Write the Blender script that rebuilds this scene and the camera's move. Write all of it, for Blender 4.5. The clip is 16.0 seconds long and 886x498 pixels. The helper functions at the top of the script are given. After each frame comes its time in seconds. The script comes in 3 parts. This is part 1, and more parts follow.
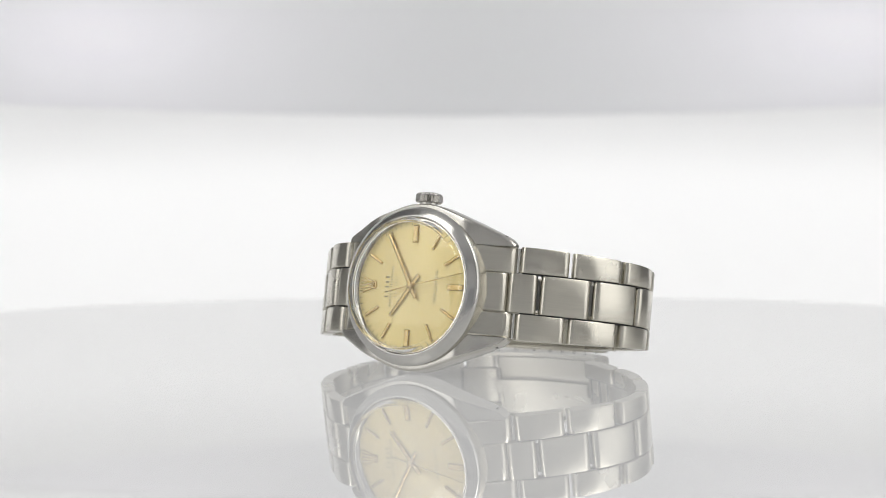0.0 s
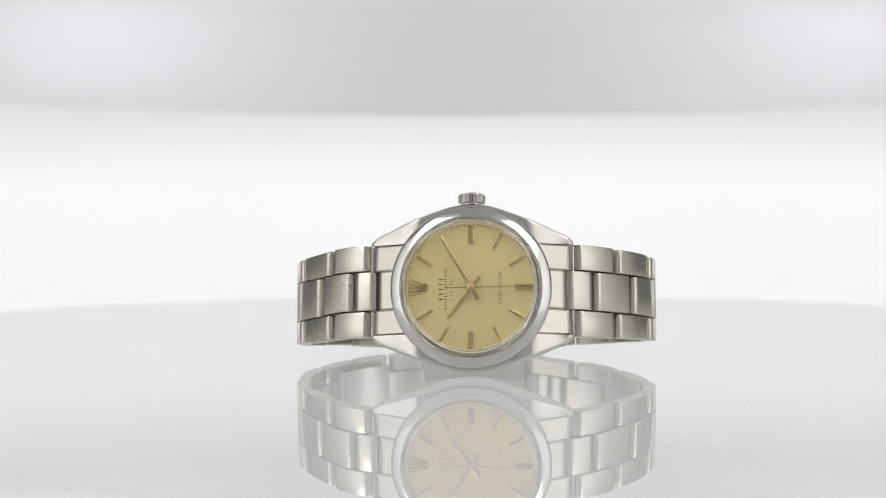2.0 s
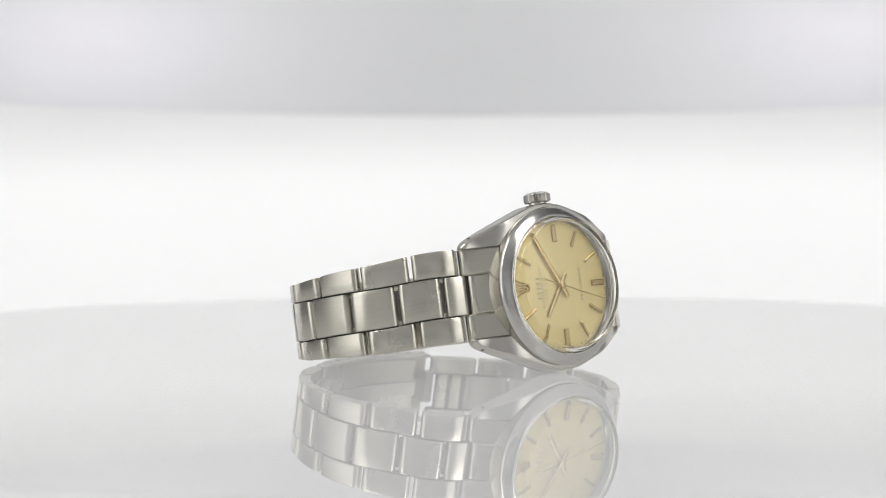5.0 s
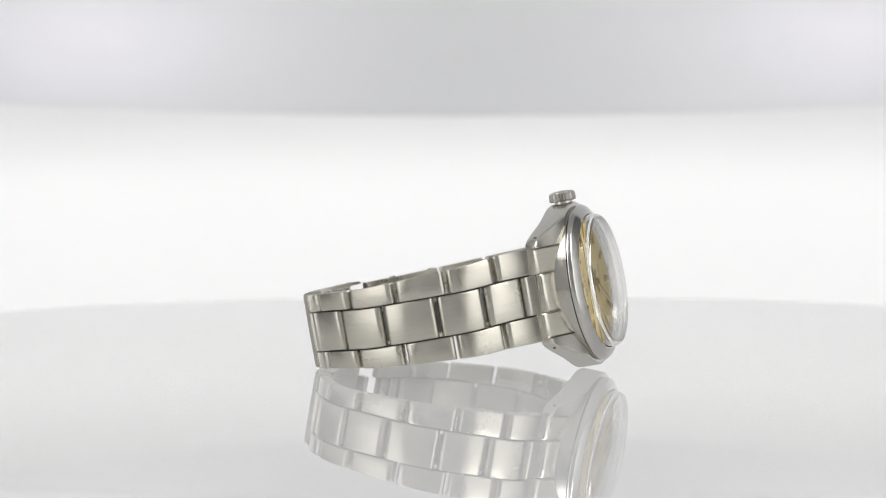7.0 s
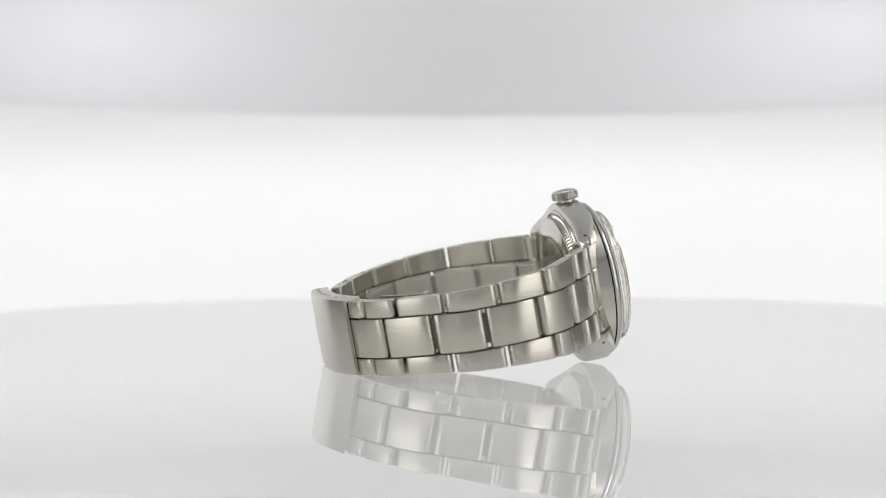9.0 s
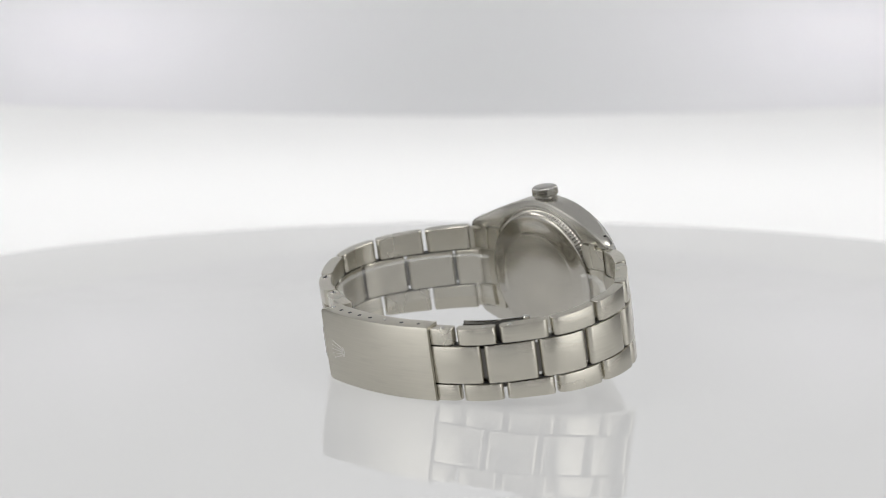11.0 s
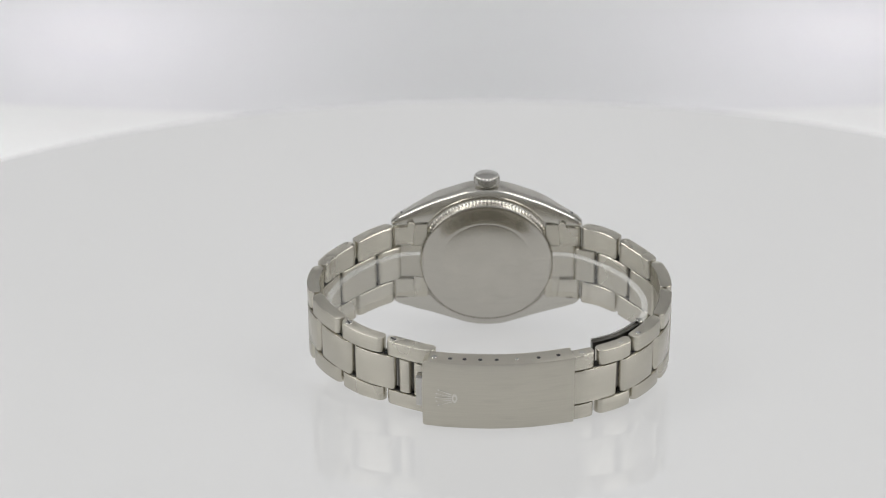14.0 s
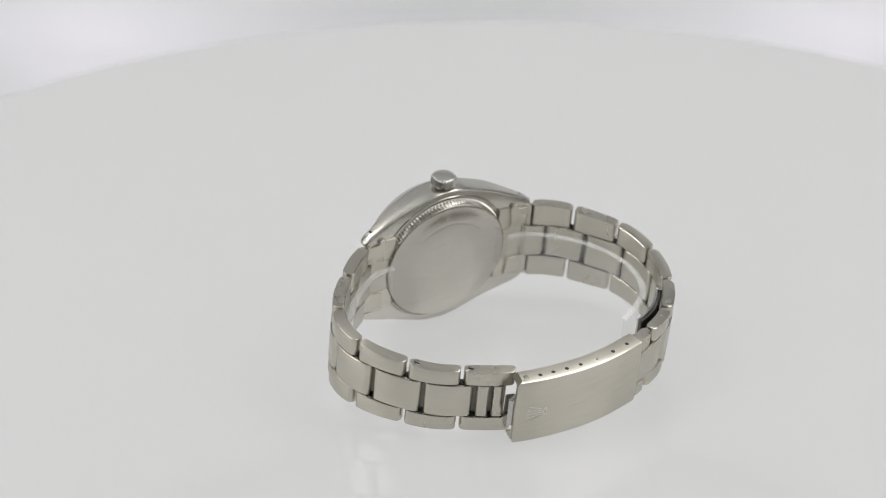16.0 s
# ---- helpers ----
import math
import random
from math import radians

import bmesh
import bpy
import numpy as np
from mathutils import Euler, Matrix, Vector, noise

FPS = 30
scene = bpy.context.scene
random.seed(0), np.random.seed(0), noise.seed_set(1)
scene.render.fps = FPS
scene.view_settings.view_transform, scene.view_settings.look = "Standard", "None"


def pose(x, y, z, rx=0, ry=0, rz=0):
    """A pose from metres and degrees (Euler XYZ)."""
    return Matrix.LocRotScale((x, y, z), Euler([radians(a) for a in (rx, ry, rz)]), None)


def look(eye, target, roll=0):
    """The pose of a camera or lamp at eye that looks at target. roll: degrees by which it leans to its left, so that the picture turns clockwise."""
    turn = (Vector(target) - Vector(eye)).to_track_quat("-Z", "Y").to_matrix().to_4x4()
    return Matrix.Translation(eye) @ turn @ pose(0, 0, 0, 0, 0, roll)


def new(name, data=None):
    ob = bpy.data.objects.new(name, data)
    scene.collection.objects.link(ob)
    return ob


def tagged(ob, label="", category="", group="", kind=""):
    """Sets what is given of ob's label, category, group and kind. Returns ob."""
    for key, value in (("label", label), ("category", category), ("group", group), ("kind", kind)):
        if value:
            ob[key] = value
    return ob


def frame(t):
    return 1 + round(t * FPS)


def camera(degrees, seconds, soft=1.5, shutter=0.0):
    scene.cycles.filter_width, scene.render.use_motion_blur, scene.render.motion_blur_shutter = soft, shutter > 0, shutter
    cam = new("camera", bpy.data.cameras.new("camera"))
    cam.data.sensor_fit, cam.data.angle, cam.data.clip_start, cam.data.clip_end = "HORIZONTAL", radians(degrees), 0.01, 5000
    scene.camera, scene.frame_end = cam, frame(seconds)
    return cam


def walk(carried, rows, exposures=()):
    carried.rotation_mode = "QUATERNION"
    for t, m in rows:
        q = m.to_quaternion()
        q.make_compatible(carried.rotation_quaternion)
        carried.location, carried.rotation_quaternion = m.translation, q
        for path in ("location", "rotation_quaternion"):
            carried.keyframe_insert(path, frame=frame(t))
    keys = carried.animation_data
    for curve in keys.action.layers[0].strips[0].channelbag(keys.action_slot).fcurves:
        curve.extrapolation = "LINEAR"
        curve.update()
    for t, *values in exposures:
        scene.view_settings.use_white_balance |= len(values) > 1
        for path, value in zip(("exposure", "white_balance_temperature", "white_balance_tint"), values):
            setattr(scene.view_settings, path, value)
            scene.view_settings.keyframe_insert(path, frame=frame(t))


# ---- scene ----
MM = 0.001
SECONDS = 16.0
cam = camera(19.491, SECONDS, soft=0.7)
# a still camera on its stand
EYE = (0.0, -547.22 * MM, 57.25 * MM)
CAMERA_POSE = pose(*EYE, 90 - 3.416, 0, 0.866) @ pose(0, 0, 0, 0, 0, -0.186)
walk(cam, [(0.0, CAMERA_POSE), (SECONDS, CAMERA_POSE)])
cam.data.dof.use_dof = True
cam.data.dof.focus_distance = 0.535
cam.data.dof.aperture_fstop = 16.0

# ---- light ----
world = bpy.data.worlds.new("booth_surroundings")
scene.world = world
world.use_nodes = True
world.node_tree.nodes["Background"].inputs["Color"].default_value = (0.9, 0.93, 1.0, 1)
world.node_tree.nodes["Background"].inputs["Strength"].default_value = 0.75
scene.view_settings.exposure = 0.20


def area_lamp(name, eye, target, wide, high, watts, colour=(1, 1, 1)):
    data = bpy.data.lights.new(name, "AREA")
    data.shape, data.size, data.size_y, data.energy, data.color = "RECTANGLE", wide, high, watts, colour
    ob = new(name, data)
    ob.matrix_world = look(eye, target)
    return ob


for side in (-1, 1):
    area_lamp("softbox_lamp", (side * 0.24, -0.14, 0.40), (side * 0.12, -0.06, 0), 0.20, 0.60, 1.5, (1.0, 0.99, 0.97))


# ---- materials ----
def material(name, colour, rough=0.5, metal=0.0):
    m = bpy.data.materials.new(name)
    m.use_nodes = True
    b = m.node_tree.nodes["Principled BSDF"]
    b.inputs["Base Color"].default_value = (*colour, 1)
    b.inputs["Roughness"].default_value = rough
    b.inputs["Metallic"].default_value = metal
    return m, m.node_tree, b


def link_nodes(tree, a, out, b, inp):
    tree.links.new(a.outputs[out], b.inputs[inp])


def noise_on(tree, vector_out, stretch, scale=1.0, detail=3.0):
    """Noise over stretched coordinates."""
    mp = tree.nodes.new("ShaderNodeMapping")
    mp.inputs["Scale"].default_value = stretch
    tree.links.new(vector_out, mp.inputs["Vector"])
    nz = tree.nodes.new("ShaderNodeTexNoise")
    nz.inputs["Scale"].default_value = scale
    nz.inputs["Detail"].default_value = detail
    link_nodes(tree, mp, "Vector", nz, "Vector")
    return nz


def spread(tree, source, low, high):
    mr = tree.nodes.new("ShaderNodeMapRange")
    mr.inputs["From Min"].default_value, mr.inputs["From Max"].default_value = 0.3, 0.7
    mr.inputs["To Min"].default_value, mr.inputs["To Max"].default_value = low, high
    tree.links.new(source, mr.inputs["Value"])
    return mr


def steel(name, colour, rough, brushed, aniso=0.0, along=(0.12, 9.0, 1.0), relief=0.25):
    """Stainless steel: the grain runs along u of the mesh's millimetre UV map."""
    m, tree, b = material(name, colour, rough, 1.0)
    tc = tree.nodes.new("ShaderNodeTexCoord")
    fine = noise_on(tree, tc.outputs["UV"], along, 1.0, 4.0)
    wear = noise_on(tree, tc.outputs["Object"], (1, 1, 1), 130.0, 4.0)
    info = tree.nodes.new("ShaderNodeObjectInfo")
    rr = spread(tree, wear.outputs["Fac"], rough * 0.96, rough * 1.05)
    vary = tree.nodes.new("ShaderNodeMath")
    vary.operation = "MULTIPLY_ADD"
    vary.inputs[1].default_value = rough * 0.35
    tree.links.new(info.outputs["Random"], vary.inputs[0])
    tree.links.new(rr.outputs["Result"], vary.inputs[2])
    tree.links.new(vary.outputs[0], b.inputs["Roughness"])
    mix = tree.nodes.new("ShaderNodeMix")
    mix.data_type = "RGBA"
    mix.inputs["A"].default_value = (*[c * 0.91 for c in colour], 1)
    mix.inputs["B"].default_value = (*[min(1, c * 1.06) for c in colour], 1)
    tree.links.new(fine.outputs["Fac"], mix.inputs["Factor"])
    # faint rubbed marks, different on each piece
    shift = tree.nodes.new("ShaderNodeVectorMath")
    shift.operation = "MULTIPLY_ADD"
    shift.inputs[1].default_value = (97.0, 61.0, 43.0)
    tree.links.new(info.outputs["Random"], shift.inputs[0])
    tree.links.new(tc.outputs["UV"], shift.inputs[2])
    marks = noise_on(tree, shift.outputs[0], (0.14, 0.8, 1.0), 1.0, 2.0)
    worn = spread(tree, marks.outputs["Fac"], 0.0, 0.16)
    worn.inputs["From Min"].default_value, worn.inputs["From Max"].default_value = 0.56, 0.82
    rub = tree.nodes.new("ShaderNodeMix")
    rub.data_type = "RGBA"
    rub.inputs["B"].default_value = (*[c * 0.55 for c in colour], 1)
    tree.links.new(worn.outputs["Result"], rub.inputs["Factor"])
    tree.links.new(mix.outputs["Result"], rub.inputs["A"])
    tree.links.new(rub.outputs["Result"], b.inputs["Base Color"])
    if brushed:
        if relief:
            bp = tree.nodes.new("ShaderNodeBump")
            bp.inputs["Strength"].default_value = relief
            bp.inputs["Distance"].default_value = 0.00002
            tree.links.new(fine.outputs["Fac"], bp.inputs["Height"])
            link_nodes(tree, bp, "Normal", b, "Normal")
        # light spreads across the grain
        b.inputs["Anisotropic"].default_value = aniso
        b.inputs["Anisotropic Rotation"].default_value = 0.25
        tg = tree.nodes.new("ShaderNodeTangent")
        tg.direction_type = "UV_MAP"
        link_nodes(tree, tg, "Tangent", b, "Tangent")
    return m


STEEL = (0.565, 0.54, 0.47)
BRUSHED = steel("brushed_steel", STEEL, 0.23, True, 0.75, along=(0.10, 3.2, 1.0), relief=0.0)
POLISHED = steel("polished_steel", (0.54, 0.53, 0.50), 0.13, False)
CASE_STEEL = steel("case_steel", (0.575, 0.558, 0.51), 0.19, False)
SATIN = steel("satin_steel", STEEL, 0.22, True, 0.5, relief=0.0)
BACK_STEEL = steel("worn_back_steel", (0.53, 0.51, 0.462), 0.11, False)
BACK_SATIN = steel("rubbed_back_steel", (0.53, 0.51, 0.46), 0.22, False, 0.0, (.2, .2, 1.0))
GOLD = steel("gold_plate", (0.56, 0.42, 0.19), 0.20, False)
# steel toned dark to stand in for shade in the bracelet's gaps
GAP_SHADE = material("gap_shade_steel", (0.14, 0.135, 0.125), 0.4, 1.0)[0]
# near-black colour stands in for the shade inside holes and slots
GROOVE = material("dark_recess", (0.02, 0.02, 0.02), 0.5)[0]
PRINT = material("dial_print", (0.11, 0.085, 0.045), 0.5)[0]
ENGRAVED = material("engraved_mark", (0.72, 0.70, 0.66), 0.45, 1.0)[0]


def dial_material():
    m, tree, b = material("champagne_dial", (0.72, 0.60, 0.32), 0.38, 0.38)
    b.inputs["Anisotropic"].default_value = 0.6
    tg = tree.nodes.new("ShaderNodeTangent")
    tg.direction_type = "UV_MAP"
    link_nodes(tree, tg, "Tangent", b, "Tangent")
    tc = tree.nodes.new("ShaderNodeTexCoord")
    ray = noise_on(tree, tc.outputs["UV"], (0.2, 160.0, 1.0), 1.0, 3.0)
    blot = noise_on(tree, tc.outputs["Object"], (1, 1, 1), 220.0, 4.0)
    add = tree.nodes.new("ShaderNodeMath")
    add.operation = "ADD"
    tree.links.new(ray.outputs["Fac"], add.inputs[0])
    tree.links.new(blot.outputs["Fac"], add.inputs[1])
    half = tree.nodes.new("ShaderNodeMath")
    half.operation = "MULTIPLY"
    half.inputs[1].default_value = 0.5
    tree.links.new(add.outputs[0], half.inputs[0])
    mix = tree.nodes.new("ShaderNodeMix")
    mix.data_type = "RGBA"
    mix.inputs["A"].default_value = (0.735, 0.59, 0.25, 1)
    mix.inputs["B"].default_value = (0.81, 0.685, 0.325, 1)
    tree.links.new(half.outputs[0], mix.inputs["Factor"])
    tree.links.new(mix.outputs["Result"], b.inputs["Base Color"])
    bp = tree.nodes.new("ShaderNodeBump")
    bp.inputs["Strength"].default_value = 0.10
    bp.inputs["Distance"].default_value = 0.00001
    tree.links.new(ray.outputs["Fac"], bp.inputs["Height"])
    link_nodes(tree, bp, "Normal", b, "Normal")
    return m


def mottled(name, low, high, rough, scale, metal=0.0):
    m, tree, b = material(name, low, rough, metal)
    tc = tree.nodes.new("ShaderNodeTexCoord")
    nz = noise_on(tree, tc.outputs["Object"], (1, 1, 1), scale, 5.0)
    mix = tree.nodes.new("ShaderNodeMix")
    mix.data_type = "RGBA"
    mix.inputs["A"].default_value, mix.inputs["B"].default_value = (*low, 1), (*high, 1)
    tree.links.new(nz.outputs["Fac"], mix.inputs["Factor"])
    tree.links.new(mix.outputs["Result"], b.inputs["Base Color"])
    return m


def glowing(name, colour, strength):
    m, tree, b = material(name, (0.8, 0.8, 0.8), 0.9)
    b.inputs["Emission Color"].default_value = (*colour, 1)
    b.inputs["Emission Strength"].default_value = strength
    return m


DIAL = dial_material()


def acrylic():
    """Clear acrylic."""
    m = bpy.data.materials.new("thick_acrylic")
    m.use_nodes = True
    tree = m.node_tree
    tree.nodes.remove(tree.nodes["Principled BSDF"])
    glass = tree.nodes.new("ShaderNodeBsdfGlass")
    glass.inputs["Color"].default_value = (1.0, 0.998, 0.99, 1)
    glass.inputs["Roughness"].default_value = 0.0
    glass.inputs["IOR"].default_value = 1.49
    tree.links.new(glass.outputs[0], tree.nodes["Material Output"].inputs["Surface"])
    return m


SKIRT = acrylic()


def glassy(name, face_on, edge_on):
    """Clear acrylic: see-through, its gloss rising towards grazing angles."""
    m = bpy.data.materials.new(name)
    m.use_nodes = True
    tree = m.node_tree
    tree.nodes.remove(tree.nodes["Principled BSDF"])
    out = tree.nodes["Material Output"]
    see = tree.nodes.new("ShaderNodeBsdfTransparent")
    see.inputs["Color"].default_value = (0.985, 0.985, 0.975, 1)
    gloss = tree.nodes.new("ShaderNodeBsdfGlossy")
    gloss.inputs["Roughness"].default_value = 0.015
    lw = tree.nodes.new("ShaderNodeLayerWeight")
    pw = tree.nodes.new("ShaderNodeMath")
    pw.operation = "POWER"
    pw.inputs[1].default_value = 2.6
    tree.links.new(lw.outputs["Facing"], pw.inputs[0])
    ma = tree.nodes.new("ShaderNodeMath")
    ma.operation = "MULTIPLY_ADD"
    ma.inputs[1].default_value, ma.inputs[2].default_value = edge_on, face_on
    tree.links.new(pw.outputs[0], ma.inputs[0])
    mix = tree.nodes.new("ShaderNodeMixShader")
    tree.links.new(ma.outputs[0], mix.inputs[0])
    tree.links.new(see.outputs[0], mix.inputs[1])
    tree.links.new(gloss.outputs[0], mix.inputs[2])
    tree.links.new(mix.outputs[0], out.inputs["Surface"])
    return m


CRYSTAL = glassy("thin_acrylic_dome", 0.04, 0.96)


def film_material(name, veil):
    """Thin clear plastic: mostly see-through, a little milky, glossy."""
    m = bpy.data.materials.new(name)
    m.use_nodes = True
    tree = m.node_tree
    b = tree.nodes["Principled BSDF"]
    b.inputs["Base Color"].default_value = (0.82, 0.82, 0.80, 1)
    b.inputs["Roughness"].default_value = 0.12
    b.inputs["Alpha"].default_value = veil
    return m


FILM = film_material("clear_plastic", 0.08)
FILM_EDGE = film_material("cut_plastic_edge", 0.28)
ACRYLIC = mottled("glowing_white_acrylic", (0.15, 0.15, 0.15), (0.16, 0.16, 0.158), 0.03, 9.0)
# even emission stands in for light under the plate and thins the shadows
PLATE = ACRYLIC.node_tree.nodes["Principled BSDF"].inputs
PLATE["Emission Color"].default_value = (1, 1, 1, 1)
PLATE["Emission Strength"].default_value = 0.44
PLATE["Specular IOR Level"].default_value = 0.0
PLATE["Coat Weight"].default_value = 0.85
PLATE["Coat Roughness"].default_value = 0.01
PLATE["Coat IOR"].default_value = 1.55
ROOM = mottled("wall_paint", (0.46, 0.46, 0.455), (0.50, 0.50, 0.49), 0.8, 4.0)
BOOTH = mottled("white_booth_cloth", (0.765, 0.762, 0.768), (0.79, 0.788, 0.794), 0.85, 5.0)
DUST = material("grey_dust", (0.45, 0.445, 0.435), 0.9)[0]
SIDE_CLOTH = mottled("grey_booth_cloth", (0.46, 0.46, 0.465), (0.49, 0.49, 0.495), 0.85, 5.0)


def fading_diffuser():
    """A side diffuser: its emission is graded off to the back and the top, to soften its mirror image."""
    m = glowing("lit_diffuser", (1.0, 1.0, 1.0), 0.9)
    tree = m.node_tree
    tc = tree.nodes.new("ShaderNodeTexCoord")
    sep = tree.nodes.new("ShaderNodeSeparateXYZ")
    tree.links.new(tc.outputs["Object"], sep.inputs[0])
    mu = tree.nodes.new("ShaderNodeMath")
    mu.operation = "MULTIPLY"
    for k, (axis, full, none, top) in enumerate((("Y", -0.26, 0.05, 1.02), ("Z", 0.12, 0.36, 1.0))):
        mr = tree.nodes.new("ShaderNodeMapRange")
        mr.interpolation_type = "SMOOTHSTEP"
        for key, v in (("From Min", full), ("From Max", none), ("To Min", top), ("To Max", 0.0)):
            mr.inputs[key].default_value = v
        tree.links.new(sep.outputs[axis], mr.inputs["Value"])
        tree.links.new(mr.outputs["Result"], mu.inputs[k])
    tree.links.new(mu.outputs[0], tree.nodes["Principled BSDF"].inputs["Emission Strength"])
    return m


DIFFUSER = fading_diffuser()


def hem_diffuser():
    """The back diffuser: its emission is graded down towards the upper hem, to blur that edge."""
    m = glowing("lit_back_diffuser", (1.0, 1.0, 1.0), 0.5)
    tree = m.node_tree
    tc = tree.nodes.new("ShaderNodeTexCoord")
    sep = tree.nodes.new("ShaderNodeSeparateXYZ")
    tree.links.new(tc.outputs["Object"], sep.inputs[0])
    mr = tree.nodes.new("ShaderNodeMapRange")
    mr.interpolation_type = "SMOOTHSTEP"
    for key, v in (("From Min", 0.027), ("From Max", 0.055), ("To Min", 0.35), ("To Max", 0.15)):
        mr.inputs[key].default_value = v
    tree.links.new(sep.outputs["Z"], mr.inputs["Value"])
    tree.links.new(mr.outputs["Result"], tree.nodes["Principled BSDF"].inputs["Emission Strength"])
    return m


BACK_DIFFUSER = hem_diffuser()


def glow_spot_cloth():
    """White cloth with two cool glow spots painted in as emission; no lamps stand behind."""
    m = mottled("glow_spot_cloth", (0.785, 0.79, 0.80), (0.81, 0.815, 0.825), 0.85, 5.0)
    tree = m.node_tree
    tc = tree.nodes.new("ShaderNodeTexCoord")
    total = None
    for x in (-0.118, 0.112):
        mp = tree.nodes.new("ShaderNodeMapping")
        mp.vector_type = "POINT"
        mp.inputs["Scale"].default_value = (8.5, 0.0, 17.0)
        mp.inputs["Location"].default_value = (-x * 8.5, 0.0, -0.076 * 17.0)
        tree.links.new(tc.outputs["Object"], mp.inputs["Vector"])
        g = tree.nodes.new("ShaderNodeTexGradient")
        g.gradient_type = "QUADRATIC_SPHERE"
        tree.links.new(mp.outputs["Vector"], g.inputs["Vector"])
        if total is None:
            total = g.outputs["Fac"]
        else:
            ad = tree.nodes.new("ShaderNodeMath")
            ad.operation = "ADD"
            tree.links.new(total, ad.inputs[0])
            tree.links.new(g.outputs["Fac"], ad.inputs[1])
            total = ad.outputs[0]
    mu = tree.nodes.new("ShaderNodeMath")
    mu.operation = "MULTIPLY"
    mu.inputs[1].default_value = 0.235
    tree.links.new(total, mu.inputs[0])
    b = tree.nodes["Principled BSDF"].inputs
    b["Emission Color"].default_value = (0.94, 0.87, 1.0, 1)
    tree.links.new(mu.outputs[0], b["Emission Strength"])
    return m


GLOW_SPOTS = glow_spot_cloth()


# ---- mesh helpers (millimetres in, metres out) ----
def part(name, bm, mat, parent=None, label="", sharp=35):
    bmesh.ops.recalc_face_normals(bm, faces=bm.faces)
    for v in bm.verts:
        v.co *= MM
    me = bpy.data.meshes.new(name)
    bm.to_mesh(me)
    bm.free()
    me.polygons.foreach_set("use_smooth", [True] * len(me.polygons))
    me.set_sharp_from_angle(angle=radians(sharp))
    me.materials.append(mat)
    ob = new(name, me)
    if parent is not None:
        ob.parent = parent
    if label:
        ob["label"] = label
    return ob


def uv_all(bm, rule):
    lay = bm.loops.layers.uv.verify()
    for f in bm.faces:
        for lp in f.loops:
            lp[lay].uv = rule(lp.vert.co)


def loft(bm, rings, closed=True, caps=True, uvs=None):
    """Skins equal rings of points."""
    lay = bm.loops.layers.uv.verify() if uvs else None
    made = [[bm.verts.new(p) for p in r] for r in rings]
    tag = {}
    if uvs:
        for r, u in zip(made, uvs):
            for v, w in zip(r, u):
                tag[v] = w
    n = len(made[0])
    fs = []
    for a, b in zip(made, made[1:]):
        for i in range(n if closed else n - 1):
            fs.append(bm.faces.new((a[i], a[(i + 1) % n], b[(i + 1) % n], b[i])))
    if caps:
        fs.append(bm.faces.new(made[0][::-1]))
        fs.append(bm.faces.new(made[-1]))
    if uvs:
        for f in fs:
            for lp in f.loops:
                lp[lay].uv = tag[lp.vert]
    return made


def lathe(bm, profile, steps=96, centre=(0, 0)):
    """Turns (radius, y) pairs round the watch's own axis y."""
    rings = []
    for k in range(steps):
        a = 2 * math.pi * k / steps
        rings.append([bm.verts.new(((r * math.cos(a)) + centre[0], y, r * math.sin(a) + centre[1])) for r, y in profile])
    lay = bm.loops.layers.uv.verify()
    for k in range(steps):
        p, q = rings[k], rings[(k + 1) % steps]
        for i in range(len(profile) - 1):
            f = bm.faces.new((p[i], q[i], q[i + 1], p[i + 1]))
            ks = (k, k + 1, k + 1, k)
            js = (i, i, i + 1, i + 1)
            for lp, kk, j in zip(f.loops, ks, js):
                lp[lay].uv = (profile[j][0], kk * 2 * math.pi / steps)
    bmesh.ops.remove_doubles(bm, verts=bm.verts, dist=1e-5)


def box(bm, x0, x1, y0, y1, z0, z1, bev=0.0):
    g = bmesh.ops.create_cube(bm, size=1.0)
    for v in g["verts"]:
        v.co = Vector((x0 + (v.co.x + .5) * (x1 - x0), y0 + (v.co.y + .5) * (y1 - y0), z0 + (v.co.z + .5) * (z1 - z0)))
    if bev:
        es = list({e for v in g["verts"] for e in v.link_edges})
        bmesh.ops.bevel(bm, geom=es, offset=bev, segments=2, affect="EDGES", profile=0.5)


def rod(bm, a, b, r, steps=14):
    a, b = Vector(a), Vector(b)
    d = (b - a).normalized()
    u = d.orthogonal().normalized()
    w = d.cross(u)
    ring = [u * math.cos(2 * math.pi * k / steps) + w * math.sin(2 * math.pi * k / steps) for k in range(steps)]
    loft(bm, [[a + p * r * .8 for p in ring], [a + d * r * .15 + p * r for p in ring],
              [b - d * r * .15 + p * r for p in ring], [b + p * r * .8 for p in ring]])


def prism(bm, outline, y0, y1):
    """An outline of (x, z) pairs between two depths."""
    loft(bm, [[(x, y0, z) for x, z in outline], [(x, y1, z) for x, z in outline]])


def on_dial(angle, r, side=0.0):
    """(x, z) at a clock angle in degrees from twelve, r from the centre."""
    a = radians(angle)
    return (-math.cos(a) * r + math.sin(a) * side, math.sin(a) * r + math.cos(a) * side)


# ---- booth ----
def slab(name, x0, x1, y0, y1, z0, z1, mat, label, bev=2.0):
    bm = bmesh.new()
    box(bm, x0, x1, y0, y1, z0, z1, bev)
    return tagged(part(name, bm, mat), label, "booth wall", "", "structure")


